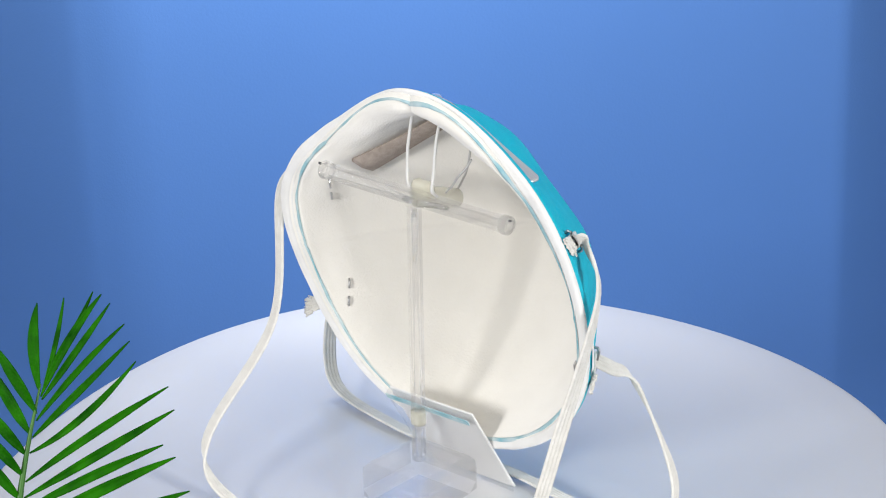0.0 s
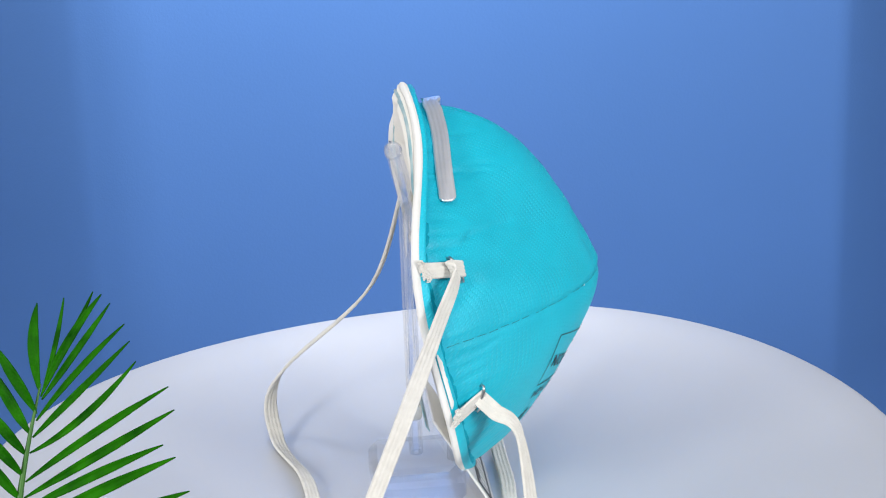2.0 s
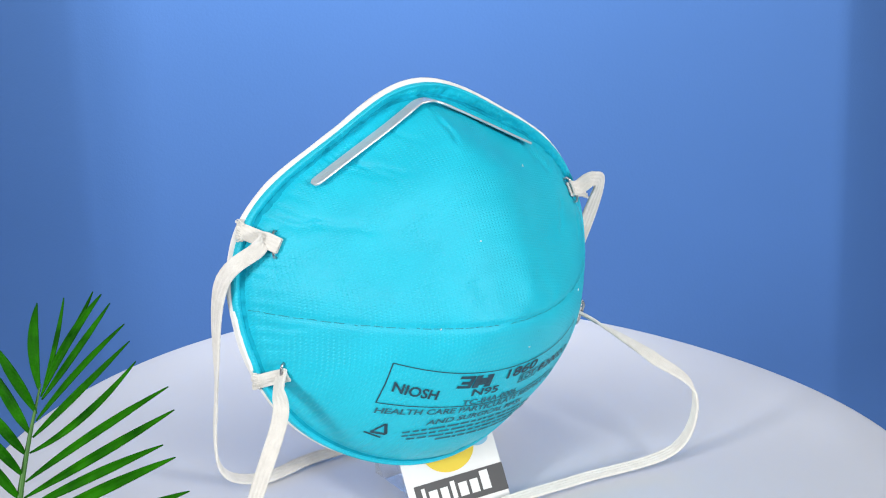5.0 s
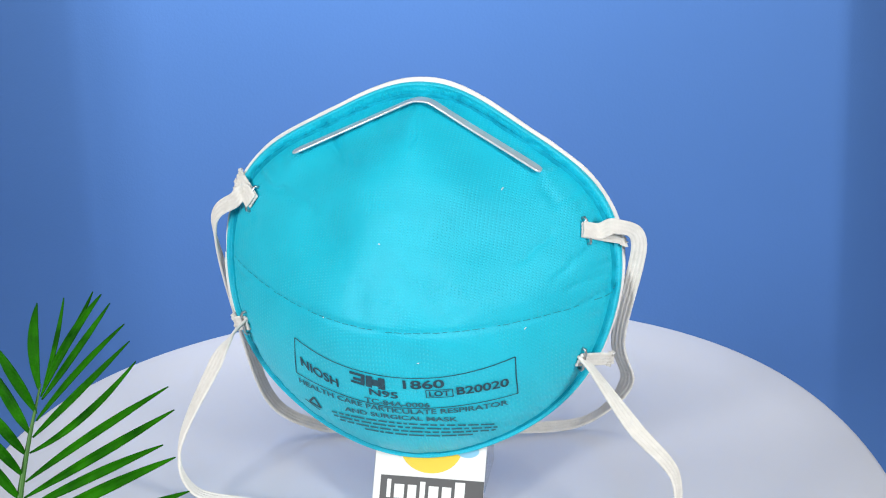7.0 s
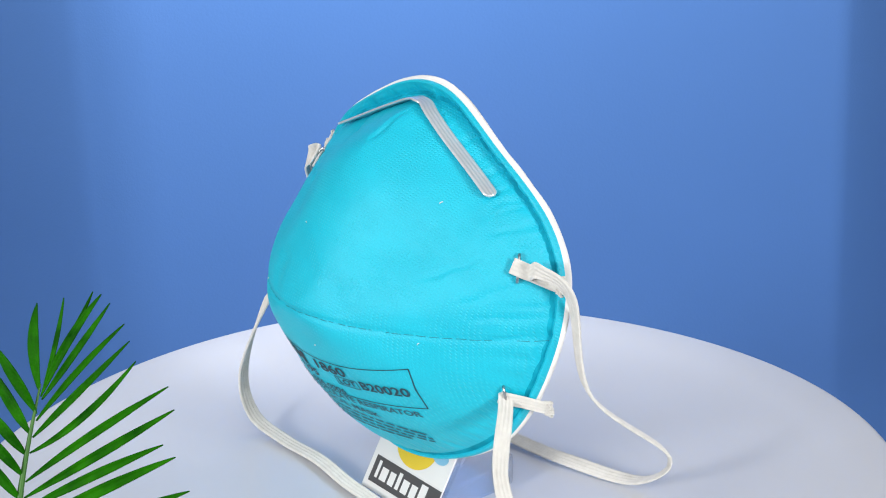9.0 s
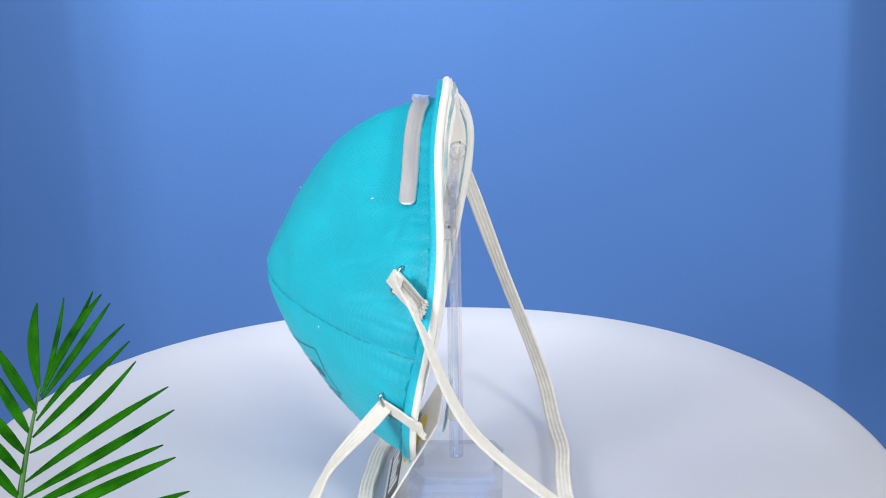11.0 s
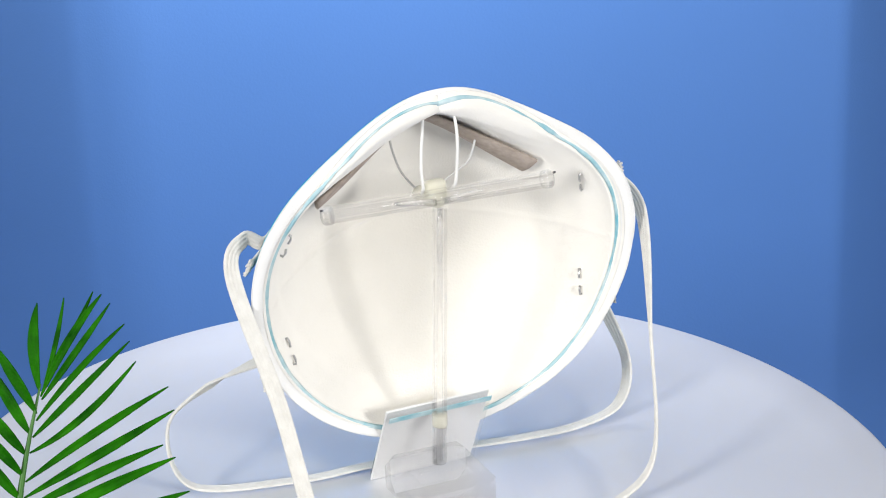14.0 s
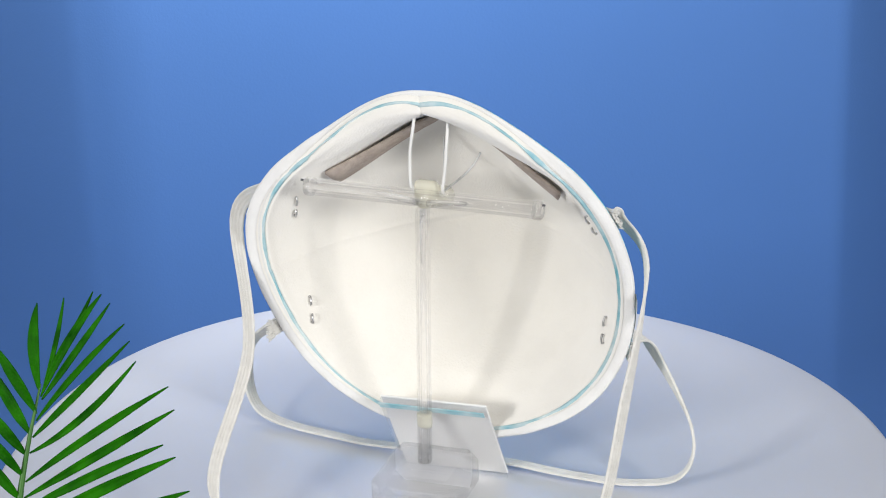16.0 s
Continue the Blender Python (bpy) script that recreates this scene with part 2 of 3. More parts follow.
def seam_v(u):
    return -0.0104 + 1.75 * (u - 0.002) ** 2


def gauss(x, w):
    return math.exp(-(x / w) ** 2)


def weld(phi):
    """Where the outer cloth is pressed down beside the edge."""
    return 0.952 - 0.024 * max(0.0, math.sin(phi)) ** 2 + 0.004 * max(0.0, -math.sin(phi)) ** 2


def weld_inside(phi):
    return 0.949 - 0.010 * max(0.0, math.sin(phi)) ** 2 + 0.024 * max(0.0, -math.sin(phi)) ** 2


# short folds of the outer cloth, in mm: from u, v to u, v, width, depth
CREASES = [(-0.5, 56.0, -0.3, 46.0, 0.9, 1.3), (-33.2, 48.5, -33.9, 42.5, 0.8, 1.3), (-31.0, 40.8, -19.0, 37.8, 0.8, 0.7),
           (-31.5, 38.6, -25.0, 36.9, 0.7, 0.6), (-16.4, 49.4, -10.6, 46.5, 0.7, 0.6), (-54.0, 23.2, -44.5, 23.6, 1.2, 0.7),
           (-44.5, 23.6, -31.0, 21.0, 1.4, 0.5), (-58.6, 8.0, -53.6, 12.4, 2.0, 0.6), (-29.5, 42.0, -23.0, 36.5, 0.9, 0.7),
           (35.5, 44.6, 40.8, 41.6, 0.8, 0.9), (45.0, 17.7, 37.0, 10.3, 1.0, 0.4), (56.6, 12.9, 48.5, 5.0, 1.0, 0.5),
           (65.5, -1.6, 57.0, -4.6, 0.7, 0.9), (14.5, 2.4, 20.0, -5.6, 3.0, 0.35), (-10.0, 3.0, -9.0, -6.0, 3.4, 0.4), (38.5, 36.0, 44.0, 28.0, 1.4, 0.5), (-22.5, 54.0, -20.5, 50.5, 0.7, 0.9), (-11.0, 60.0, -9.5, 56.8, 0.7, 1.0),
           (12.0, 60.5, 10.8, 57.0, 0.7, 1.0), (24.5, 53.5, 22.0, 50.5, 0.7, 0.8), (46.5, 38.0, 42.5, 35.5, 0.8, 0.8), (-46.0, 37.5, -42.5, 35.5, 0.8, 0.8),
           (52.0, 30.0, 46.0, 27.0, 0.8, 0.5), (-57.5, 26.5, -52.0, 25.0, 0.8, 0.6), (60.0, 3.0, 52.0, 1.0, 0.9, 0.5), (-62.5, -8.0, -55.0, -8.5, 0.9, 0.5)]


def local(phi, s, relief=2):
    """u, v, n on the cup's outer face: s runs from 0 at the tip to 1 at the rim."""
    R = rim_radius(phi)
    top, low, side = max(0.0, math.sin(phi)) ** 2, max(0.0, -math.sin(phi)) ** 2, math.cos(phi) ** 2
    across = math.sin(2 * phi) ** 2
    g = min(1.0, max(0.0, (s - 0.02) / 0.55))
    g = g * g * (3 - 2 * g)
    dt, dl = (across * g, 0.0) if math.sin(phi) > 0 else (0.0, across * g)
    w = 0.5446 * top + 0.8575 * side + 0.3507 * low - 0.0366 * dt - 0.1035 * dl
    a = max(1.0, 3.8943 * top + 1.8638 * side + 3.9112 * low - 1.147 * dt - 0.1153 * dl)
    over, s_in = max(0.0, s - 1.0), min(s, 1.0)
    t = (math.sqrt(s_in * s_in + 0.0009) - 0.03) / (math.sqrt(1.0009) - 0.03)
    d = 1 - (w * t ** a + (1 - w) * t)
    u = R * math.cos(phi) * s
    v = APEX_V + (R * math.sin(phi) - APEX_V) * s
    n = rim_height(phi) * s_in * s_in + DEPTH * d - 0.045 * over
    # towards the edge the cup turns out into a narrow flange, widest over the nose
    n -= (0.0008 + 0.0040 * max(0.0, math.sin(phi)) ** 3) * gauss(s - 0.930, 0.045) * min(1.0, (1.0 - s) / 0.03 if s < 1.0 else 0.0)
    # the clip holds the cloth straight beside the nose
    reach = abs(u + 0.0005)
    if reach < 0.042:
        off = (v - 0.0556 + 0.540 * (math.sqrt(reach * reach + 0.000009) - 0.003)) * 0.88
        n -= (0.0010 * (1 - reach / 0.042) + 0.0060 * math.sin(math.pi * (reach / 0.042) ** 0.70)) * gauss(off, 0.0085) * min(1.0, max(0.0, 1.0 - s) / 0.10)
    if reach < 0.050:
        off = (v - 0.0556 + 0.540 * (math.sqrt(reach * reach + 0.000009) - 0.003)) * 0.88
        n -= 0.0010 * min(1.0, (0.050 - reach) / 0.010) * gauss(off, 0.0075)
    if relief:
        body = 1.0 if s < 0.9 else max(0.0, (1 - s) / 0.1)
        n -= 0.0007 * gauss(v - seam_v(u), 0.0011) * body
        n -= 0.0021 * gauss(s - weld(phi), 0.0150) - 0.0007 * gauss(s - 0.983, 0.011) if relief == 2 else 0.0013 * gauss(s - weld_inside(phi), 0.0105)
        n -= 0.0003 * gauss(u + 0.0094, 0.0035) * gauss(v - 0.001, 0.006)
        n -= 0.0003 * gauss(u - 0.0136, 0.0035) * gauss(v - 0.002, 0.006)
        if relief == 2:
            for ua, va, ub, vb, wide, deep in CREASES:
                du, dv = ub - ua, vb - va
                l = math.hypot(du, dv)
                along = ((u * 1000 - ua) * du + (v * 1000 - va) * dv) / l
                if -3 < along < l + 3:
                    off = ((u * 1000 - ua) * dv - (v * 1000 - va) * du) / l
                    if abs(off) < 4 * wide:
                        fade = 1.0 if 0 <= along <= l else gauss(min(abs(along), abs(along - l)), 1.5)
                        n -= deep / 1000 * (1.15 + 0.6 * min(1.0, max(0.0, (0.90 - s) / 0.05))) * min(1.0, max(0.0, (0.985 - s) / 0.03)) * gauss(off + 0.35 * math.sin(along * 0.9), wide) * fade
        p = Vector((u * 40, v * 110, 0.3))
        n += 0.0005 * noise.noise(p) * body + 0.0003 * noise.noise(Vector((u * 28, v * 28, 4.0))) * body
        edge = gauss(s - 0.93, 0.09) * min(1.0, max(0.0, (0.985 - s) / 0.035)) if relief == 2 else 0.0
        n += 0.0005 * edge * noise.noise(Vector((math.cos(phi) * 9, math.sin(phi) * 9, 2.0)))
        n -= 0.0010 * edge * max(0.0, 0.25 - abs(noise.noise(Vector((math.cos(phi) * 14, math.sin(phi) * 14, 7.0 + s * 2))))) * 4 * gauss(s - 0.90, 0.07)
    return u, v, n


def place(u, v, n):
    return CENTRE + u * AX_U + v * AX_V + n * AX_N


def cup(phi, s, lift=0.0, relief=2):
    p = place(*local(phi, s, relief))
    if lift:
        e = 0.004
        a = place(*local(phi + e, s, 0)) - place(*local(phi - e, s, 0))
        b = place(*local(phi, s + e, 0)) - place(*local(phi, s - e, 0))
        n = a.cross(b).normalized()
        if n.dot(AX_N) < 0:
            n.negate()
        p = p + n * lift
    return p


_phis = np.linspace(-math.pi, math.pi, 1441)
_dirs = np.unwrap(np.array([math.atan2(rim_radius(p) * math.sin(p) - APEX_V, rim_radius(p) * math.cos(p)) for p in _phis]))


def on_cup(u, v, lift=0.0, relief=2):
    """The cup's outer face over the place u, v (metres)."""
    a = math.atan2(v - APEX_V, u)
    while a < _dirs[0]:
        a += 2 * math.pi
    while a > _dirs[-1]:
        a -= 2 * math.pi
    phi = float(np.interp(a, _dirs, _phis))
    s = math.hypot(u, v - APEX_V) / max(1e-6, math.hypot(rim_radius(phi) * math.cos(phi), rim_radius(phi) * math.sin(phi) - APEX_V))
    return cup(phi, s, lift, relief)


def cup_normal(u, v):
    e = 0.0012
    a = on_cup(u + e, v, 0.0, 0) - on_cup(u - e, v, 0.0, 0)
    b = on_cup(u, v + e, 0.0, 0) - on_cup(u, v - e, 0.0, 0)
    return a.cross(b).normalized()


S_ROWS = [0.012, 0.03, 0.055, 0.085] + [0.11 + 0.0125 * k for k in range(60)] + [0.86] + [0.880 + 0.006 * k for k in range(19)] + [0.993]
N_PHI = 440


def shell(lift, rows, relief=2, index=0):
    bm = bmesh.new()
    pts = [[cup(2 * math.pi * k / N_PHI, s, lift(s), relief) for k in range(N_PHI)] for s in rows]
    vs = add_grid(bm, pts, closed_u=True, index=index)
    tip = bm.verts.new(sum(pts[0], Vector()) / N_PHI + AX_N * 0.0001)
    for k in range(N_PHI):
        f = bm.faces.new((tip, vs[0][(k + 1) % N_PHI], vs[0][k]))
        f.material_index = index
    return bm, vs


def ribbon(bm, pts, wides, width, thick, ribs=0, caps=True, round_ends=False):
    """A flat band along points; wides gives its width direction at each point."""
    rows = []
    full = width
    for i, p in enumerate(pts):
        k = min(i, len(pts) - 1 - i)
        width = full * ((0.45, 0.82, 0.97)[k] if round_ends and k < 3 else 1.0)
        d = (pts[min(i + 1, len(pts) - 1)] - pts[max(i - 1, 0)]).normalized()
        w = (wides[i] - d * wides[i].dot(d)).normalized()
        h = d.cross(w)
        m = 4 * ribs if ribs else 2
        up = [(-0.5 + k / m, 0.5 - (0.28 if ribs and k % 4 == 0 and 0 < k < m else 0.0) - (0.3 if k in (0, m) else 0)) for k in range(m + 1)]
        ring = [p + w * width * x + h * thick * y for x, y in up] + [p + w * width * x - h * thick * y for x, y in reversed(up)]
        rows.append(ring)
    vs = add_grid(bm, rows, closed_u=True)
    if caps:
        bm.faces.new(vs[0][::-1])
        bm.faces.new(vs[-1])


def frayed(bm, at, out, wide, rng, n=110):
    """A tuft of short loose threads at a cut band end."""
    for _ in range(n):
        p = at + wide * rng.uniform(-0.0026, 0.0026)
        d = (out + wide * rng.uniform(-0.7, 0.7) + AX_N * rng.uniform(-0.5, 0.6)).normalized()
        l = rng.uniform(0.0006, 0.0024)
        bend = Vector((rng.uniform(-1, 1), rng.uniform(-1, 1), rng.uniform(-1, 1))) * 0.0006
        tube(bm, [p - d * 0.0008, p + d * l * 0.5 + bend, p + d * l], rng.uniform(0.00018, 0.00036), 5)


def lettering(text, u0, u1, v, bend, height, material, mask, name="lettering", tall=1.0):
    """Words set on the cup between u0 and u1 (mm), on a baseline that rises by bend * u * u."""
    cv = bpy.data.curves.new("words", "FONT")
    cv.body, cv.size, cv.resolution_u, cv.offset = text, 1.0, 3, 0.022
    ob = new("words", cv)
    dg = bpy.context.evaluated_depsgraph_get()
    me = bpy.data.meshes.new_from_object(ob.evaluated_get(dg))
    bpy.data.objects.remove(ob)
    bpy.data.curves.remove(cv)
    xs = [p.co.x for p in me.vertices]
    ys = [p.co.y for p in me.vertices]
    x0, x1, y0, y1 = min(xs), max(xs), min(ys), max(ys)
    bm = bmesh.new()
    bm.from_mesh(me)
    bpy.data.meshes.remove(me)
    bmesh.ops.triangulate(bm, faces=bm.faces)
    bmesh.ops.subdivide_edges(bm, edges=[e for e in bm.edges if e.calc_length() > 0.3], cuts=1)
    for p in bm.verts:
        u = u0 + (p.co.x - x0) / (x1 - x0) * (u1 - u0)
        w = v + bend * (u - 2) ** 2 + (p.co.y - y0) / (y1 - y0) * height
        p.co = on_cup(u / 1000, w / 1000, 0.00028)
    return part(name, bm, material, mask, "", False)


def stroke(bm, pts, width, lift=0.00024):
    """A printed line through places (mm) on the cup."""
    for (ua, va), (ub, vb) in zip(pts[:-1], pts[1:]):
        l = math.hypot(ub - ua, vb - va) or 1
        x, y = -(vb - va) / l * width / 2, (ub - ua) / l * width / 2
        bm.faces.new([bm.verts.new(on_cup(p / 1000, q / 1000, lift)) for p, q in
                      ((ua + x, va + y), (ub + x, vb + y), (ub - x, vb - y), (ua - x, va - y))])


def build_respirator():
    mask = thing("respirator", "turquoise cup respirator with white lining and elastic straps", "face mask")
    # outer cup
    bm, vs = shell(lambda s: -0.0010 * max(0.0, (s - 0.984) / 0.018) ** 2, [r for r in S_ROWS if r < 0.985] + [0.988, 0.992, 0.996, 0.999, 1.002])
    uv = bm.loops.layers.uv.new("layout")
    bm.verts.ensure_lookup_table()
    for f in bm.faces:
        for l in f.loops:
            p = l.vert.co - CENTRE
            u, v, n = p.dot(AX_U), p.dot(AX_V), p.dot(AX_N)
            l[uv].uv = (u * 1000, v * 1000 - n * 550)
    part("outer_shell", bm, M_TURQ, mask, "turquoise embossed non-woven outer cup")
    # lining, with the white edge
    def depth(s):
        return -0.0027 - 0.0013 * min(1.0, max(0.0, (s - 0.80) / 0.06))
    bm, vs = shell(depth, S_ROWS, 1)
    part("lining", bm, M_LINING, mask, "creamy white felt lining")
    bm = bmesh.new()
    ring = []
    for k in range(N_PHI):
        phi = 2 * math.pi * k / N_PHI
        grow = 0.0016 * noise.noise(Vector((math.cos(phi) * 6, math.sin(phi) * 6, 9.0)))
        wob = 0.003 + 0.007 * max(0.0, math.sin(phi)) - 0.008 * max(0.0, -math.sin(phi)) + grow * 2
        row = [cup(phi, 0.974, -0.0035, 1), cup(phi, 0.980, -0.0041, 1), cup(phi, 0.990, -0.0039, 1), cup(phi, 1.006 + wob, -0.0023, 1), cup(phi, 1.009 + wob, -0.0013, 1),
               cup(phi, 1.001 + wob, -0.0005, 1), cup(phi, 0.993, -0.0005, 1), cup(phi, 0.984, -0.0011, 1), cup(phi, 0.978, -0.0018, 1)]
        ring.append(row)
    add_grid(bm, ring, closed_v=True)
    part("rim", bm, M_RIM, mask, "white felt edge band")
    bm = bmesh.new()
    rows = []
    for k in range(N_PHI):
        phi = 2 * math.pi * k / N_PHI
        w = weld_inside(phi) + 0.016 + 0.0012 * noise.noise(Vector((k * 0.2, 1.5, 0)))
        h = 0.0068 + 0.005 * noise.noise(Vector((k * 0.115, 4.5, 0)))
        rows.append([cup(phi, w - h, -0.0036, 1), cup(phi, w - h * 0.6, -0.0046, 1), cup(phi, w + h * 0.6, -0.0046, 1), cup(phi, w + h, -0.0036, 1)])
    add_grid(bm, rows, closed_v=True)
    part("weld_line", bm, M_WELD, mask, "faint teal weld line round the lining")
    # band along the weld groove, coloured darker to deepen its shade
    bm = bmesh.new()
    rows = []
    for k in range(N_PHI):
        phi = 2 * math.pi * k / N_PHI
        w = weld(phi) + 0.0007 * noise.noise(Vector((k * 0.15, 7.5, 0)))
        h = 0.0100 + 0.005 * noise.noise(Vector((k * 0.06, 2.5, 0)))
        rows.append([cup(phi, w + h * q / 4, 0.00030 - 0.00045 * (q / 4) ** 2) for q in range(-4, 5)])
    add_grid(bm, rows, closed_v=True)
    part("rim_weld_shade", bm, M_GROOVE_SHADE, mask, "weld band near the rim with the groove's shade painted in")
    bm = bmesh.new()
    rows = []
    for k in range(37):
        phi = math.pi + 0.045 + 0.31 * k / 36
        e = min(1.0, k / 5, (36 - k) / 5)
        j = 0.0014 * noise.noise(Vector((k * 0.35, 3.0, 0)))
        rows.append([cup(phi, 0.987 - 0.004 * e + 2 * j, -0.0002, 1), cup(phi, 0.989 - 0.003 * e + 2 * j, 0.0007 * e, 1), cup(phi, 0.993 - 0.003 * e, 0.0008 * e, 1), cup(phi, 0.996, 0.0003, 1)])
    add_grid(bm, rows)
    part("edge_flap", bm, M_RIM, mask, "torn white edge flap")
    # seam across the front
    bm = bmesh.new()
    us = [-64 + 129 * k / 180 for k in range(181)]
    for i, (a, b) in enumerate(zip(us[:-1], us[1:])):
        if i % 4 == 3 or noise.noise(Vector((a * 0.15, 8.0, 0))) > 0.28:
            continue
        stroke(bm, [(a, seam_v(a / 1000) * 1000 + 0.25 * noise.noise(Vector((a * .3, 0, 0)))), (b, seam_v(b / 1000) * 1000 + 0.25 * noise.noise(Vector((b * .3, 0, 0))))], 0.22, 0.00034)
    part("seam", bm, M_SEAM, mask, "thin stitched seam across the cup", False)
    rng = random.Random(12)
    for u, v, l in ((-5.5, 15.7, 0.3), (40.0, -10.4, 0.4), (28.5, 31.8, 0.4), (-22.0, -9.6, 0.3), (9.0, -21.0, 0.3)):
        bm = bmesh.new()
        a = rng.uniform(0, 6.28)
        tube(bm, [on_cup((u + l * k * math.cos(a + 0.5 * k)) / 1000, (v + l * k * math.sin(a + 0.5 * k)) / 1000, 0.0003) for k in (-1, -0.4, 0.3, 1)], 0.00015, 6)
        part("lint", bm, M_RIM, mask, "speck of white lint")
    # nose clip
    def clip_v(u):
        return 55.6 - 0.540 * (math.sqrt((u + 0.5) ** 2 + 9) - 3)
    pts, wides = [], []
    for k in range(121):
        u = -42 + 81 * k / 120
        v = clip_v(u)
        nrm = cup_normal(u / 1000, v / 1000)
        pts.append(on_cup(u / 1000, v / 1000, 0.0, 0) + nrm * 0.0015)
        wides.append(nrm)
    for i in range(len(pts)):
        d = (pts[min(i + 1, 120)] - pts[max(i - 1, 0)]).normalized()
        wides[i] = d.cross(wides[i]).normalized()
    wides = [sum((wides[min(120, max(0, i + j))] for j in range(-6, 7)), Vector()).normalized() for i in range(121)]
    # each half is a straight bar, bent only over the nose
    for lo, hi in ((0, 57), (67, 120)):
        for i in range(lo, hi + 1):
            straight = pts[lo].lerp(pts[hi], (i - lo) / (hi - lo))
            bars = min(1.0, (i - lo) / 8, (hi - i) / 8)
            pts[i] = pts[i].lerp(straight, 0.5 * bars)
    wides = [(w if w.dot(AX_N) > 0 else -w) * 0.22 + AX_N * 0.78 for w in wides]
    bm = bmesh.new()
    ribbon(bm, pts, wides, 0.0054, 0.0008, 4, True, True)
    part("nose_clip", bm, M_ALU, mask, "bent ridged aluminium nose clip")
    # nose foam inside
    pts, wides = [], []
    for k in range(41):
        u = -41.5 + 82.5 * k / 40
        v = clip_v(u) - 5.4 - (0.17 if u < 0 else 0.03) * abs(u)
        nrm = cup_normal(u / 1000, v / 1000)
        pts.append(on_cup(u / 1000, v / 1000, 0.0, 0) - nrm * 0.0046)
        wides.append(nrm)
    for i in range(41):
        d = (pts[min(i + 1, 40)] - pts[max(i - 1, 0)]).normalized()
        wides[i] = d.cross(wides[i]).normalized()
    wides = [sum((wides[min(40, max(0, i + j))] for j in range(-3, 4)), Vector()).normalized() for i in range(41)]
    bm = bmesh.new()
    ribbon(bm, pts, wides, 0.0096, 0.0026)
    part("nose_foam", bm, M_FOAM, mask, "grey-brown foam strip")
    # staples, band ends, straps
    rng = random.Random(5)
    spots = {"lu": ((-55.0, 22.0), (-57.0, 14.2), -66.5, 23.5), "ll": ((-57.2, -20.4), (-56.2, -28.4), -65.5, -28.0),
             "ru": ((53.6, 22.0), (56.2, 13.9), 68.5, 19.5), "rl": ((56.8, -21.2), (55.6, -29.2), 69.0, -30.0)}
    hold = {}
    for key, (a, b, end_u, end_v) in spots.items():
        pa, pb = on_cup(a[0] / 1000, a[1] / 1000), on_cup(b[0] / 1000, b[1] / 1000)
        nrm = cup_normal((a[0] + b[0]) / 2000, (a[1] + b[1]) / 2000)
        mid = (pa + pb) / 2
        out = (place(end_u / 1000, end_v / 1000, 0) - place((a[0] + b[0]) / 2000, (a[1] + b[1]) / 2000, 0)).normalized()
        axis = (pb - pa).normalized()
        out = (out - nrm * out.dot(nrm)).normalized()
        inward = -out
        reach = (place(end_u / 1000, end_v / 1000, 0) - place((a[0] + b[0]) / 2000, (a[1] + b[1]) / 2000, 0)).length
        bm = bmesh.new()
        tube(bm, [pa - nrm * 0.0005, pa + nrm * 0.0013, pa * 0.9 + pb * 0.1 + nrm * 0.0018, pb * 0.9 + pa * 0.1 + nrm * 0.0018, pb + nrm * 0.0013, pb - nrm * 0.0005], 0.0005, 8)
        for p, sgn in ((pa, 1), (pb, -1)):
            q = p - nrm * 0.0047
            tube(bm, [p - nrm * 0.001, q, q + axis * sgn * 0.0016 - nrm * 0.0003, q + axis * sgn * 0.0031], 0.00042, 8)
        part("staple", bm, M_STEEL, mask, "steel staple")
        bm = bmesh.new()
        line = [mid + inward * 0.002 + nrm * 0.0009, mid + nrm * 0.0010, mid + out * reach * 0.35 + nrm * 0.0012, mid + out * reach * 0.7 + nrm * 0.0016, mid + out * reach + nrm * 0.0020]
        ribbon(bm, spline(line, 5), [axis] * 21, 0.0050, 0.0009, 4)
        end = part("strap_end", bm, M_ELASTIC, mask, "cut elastic strap end")
        bm = bmesh.new()
        frayed(bm, line[-1], out, axis, rng)
        part("frayed_threads", bm, M_ELASTIC, end, "tuft of loose white threads")
        hold[key] = (mid, nrm, axis, out)
    runs = {
        "upper": ("lu", "ru", [(-64.8, -5.2, 107.0), (-75.4, 1.7, 94.3), (-73.0, 16.1, 54.3), (-67.8, 30.7, 15.8), (-50.5, 36.5, 3.6), (-29.2, 41.0, 3.2), (-11.6, 42.4, 2.9),
                               (11.5, 46.0, 3.0), (41.3, 56.0, 3.2), (57.7, 54.6, 20.3), (60.0, 19.3, 54.1), (69.0, 4.8, 94.6), (62.6, -2.6, 103.5)]),
        "lower": ("ll", "rl", [(-69.3, -23.5, 55.2), (-83.0, -26.7, 25.1), (-80.0, -25.8, 7.8), (-63.5, -23.3, 3.0), (-41.6, -22.0, 3.0), (-21.2, -23.8, 3.0), (-8.8, -24.0, 3.0), (2.7, -24.1, 3.0),
                               (20.4, -23.0, 3.0), (44.8, -22.8, 2.8), (80.5, -27.0, 6.2), (86.2, -30.6, 28.3), (71.7, -25.6, 43.4)])}
    guides = {"upper": [(-0.3, 0.3, 0.9), (-0.45, 0.75, 0.45)] + [(0.35, 0.93, 0.05)] * 2 + [(0.2, 0.95, 0.25)] * 3 + [(0.3, 0.9, 0.3)] * 2 + [(0.9, -0.4, 0.1)] * 2 + [(0.75, -0.2, 0.6), (0.35, 0.1, 0.9)],
              "lower": [(0.95, -0.3, 0.1), (-0.34, 0.95, 0.07)] + [(-0.2, 0.97, 0.1)] + [(0.0, 1.0, 0.12)] * 7 + [(0.2, 0.97, 0.1)] + [(0.34, 0.95, 0.07), (0.95, 0.3, 0.1)]}
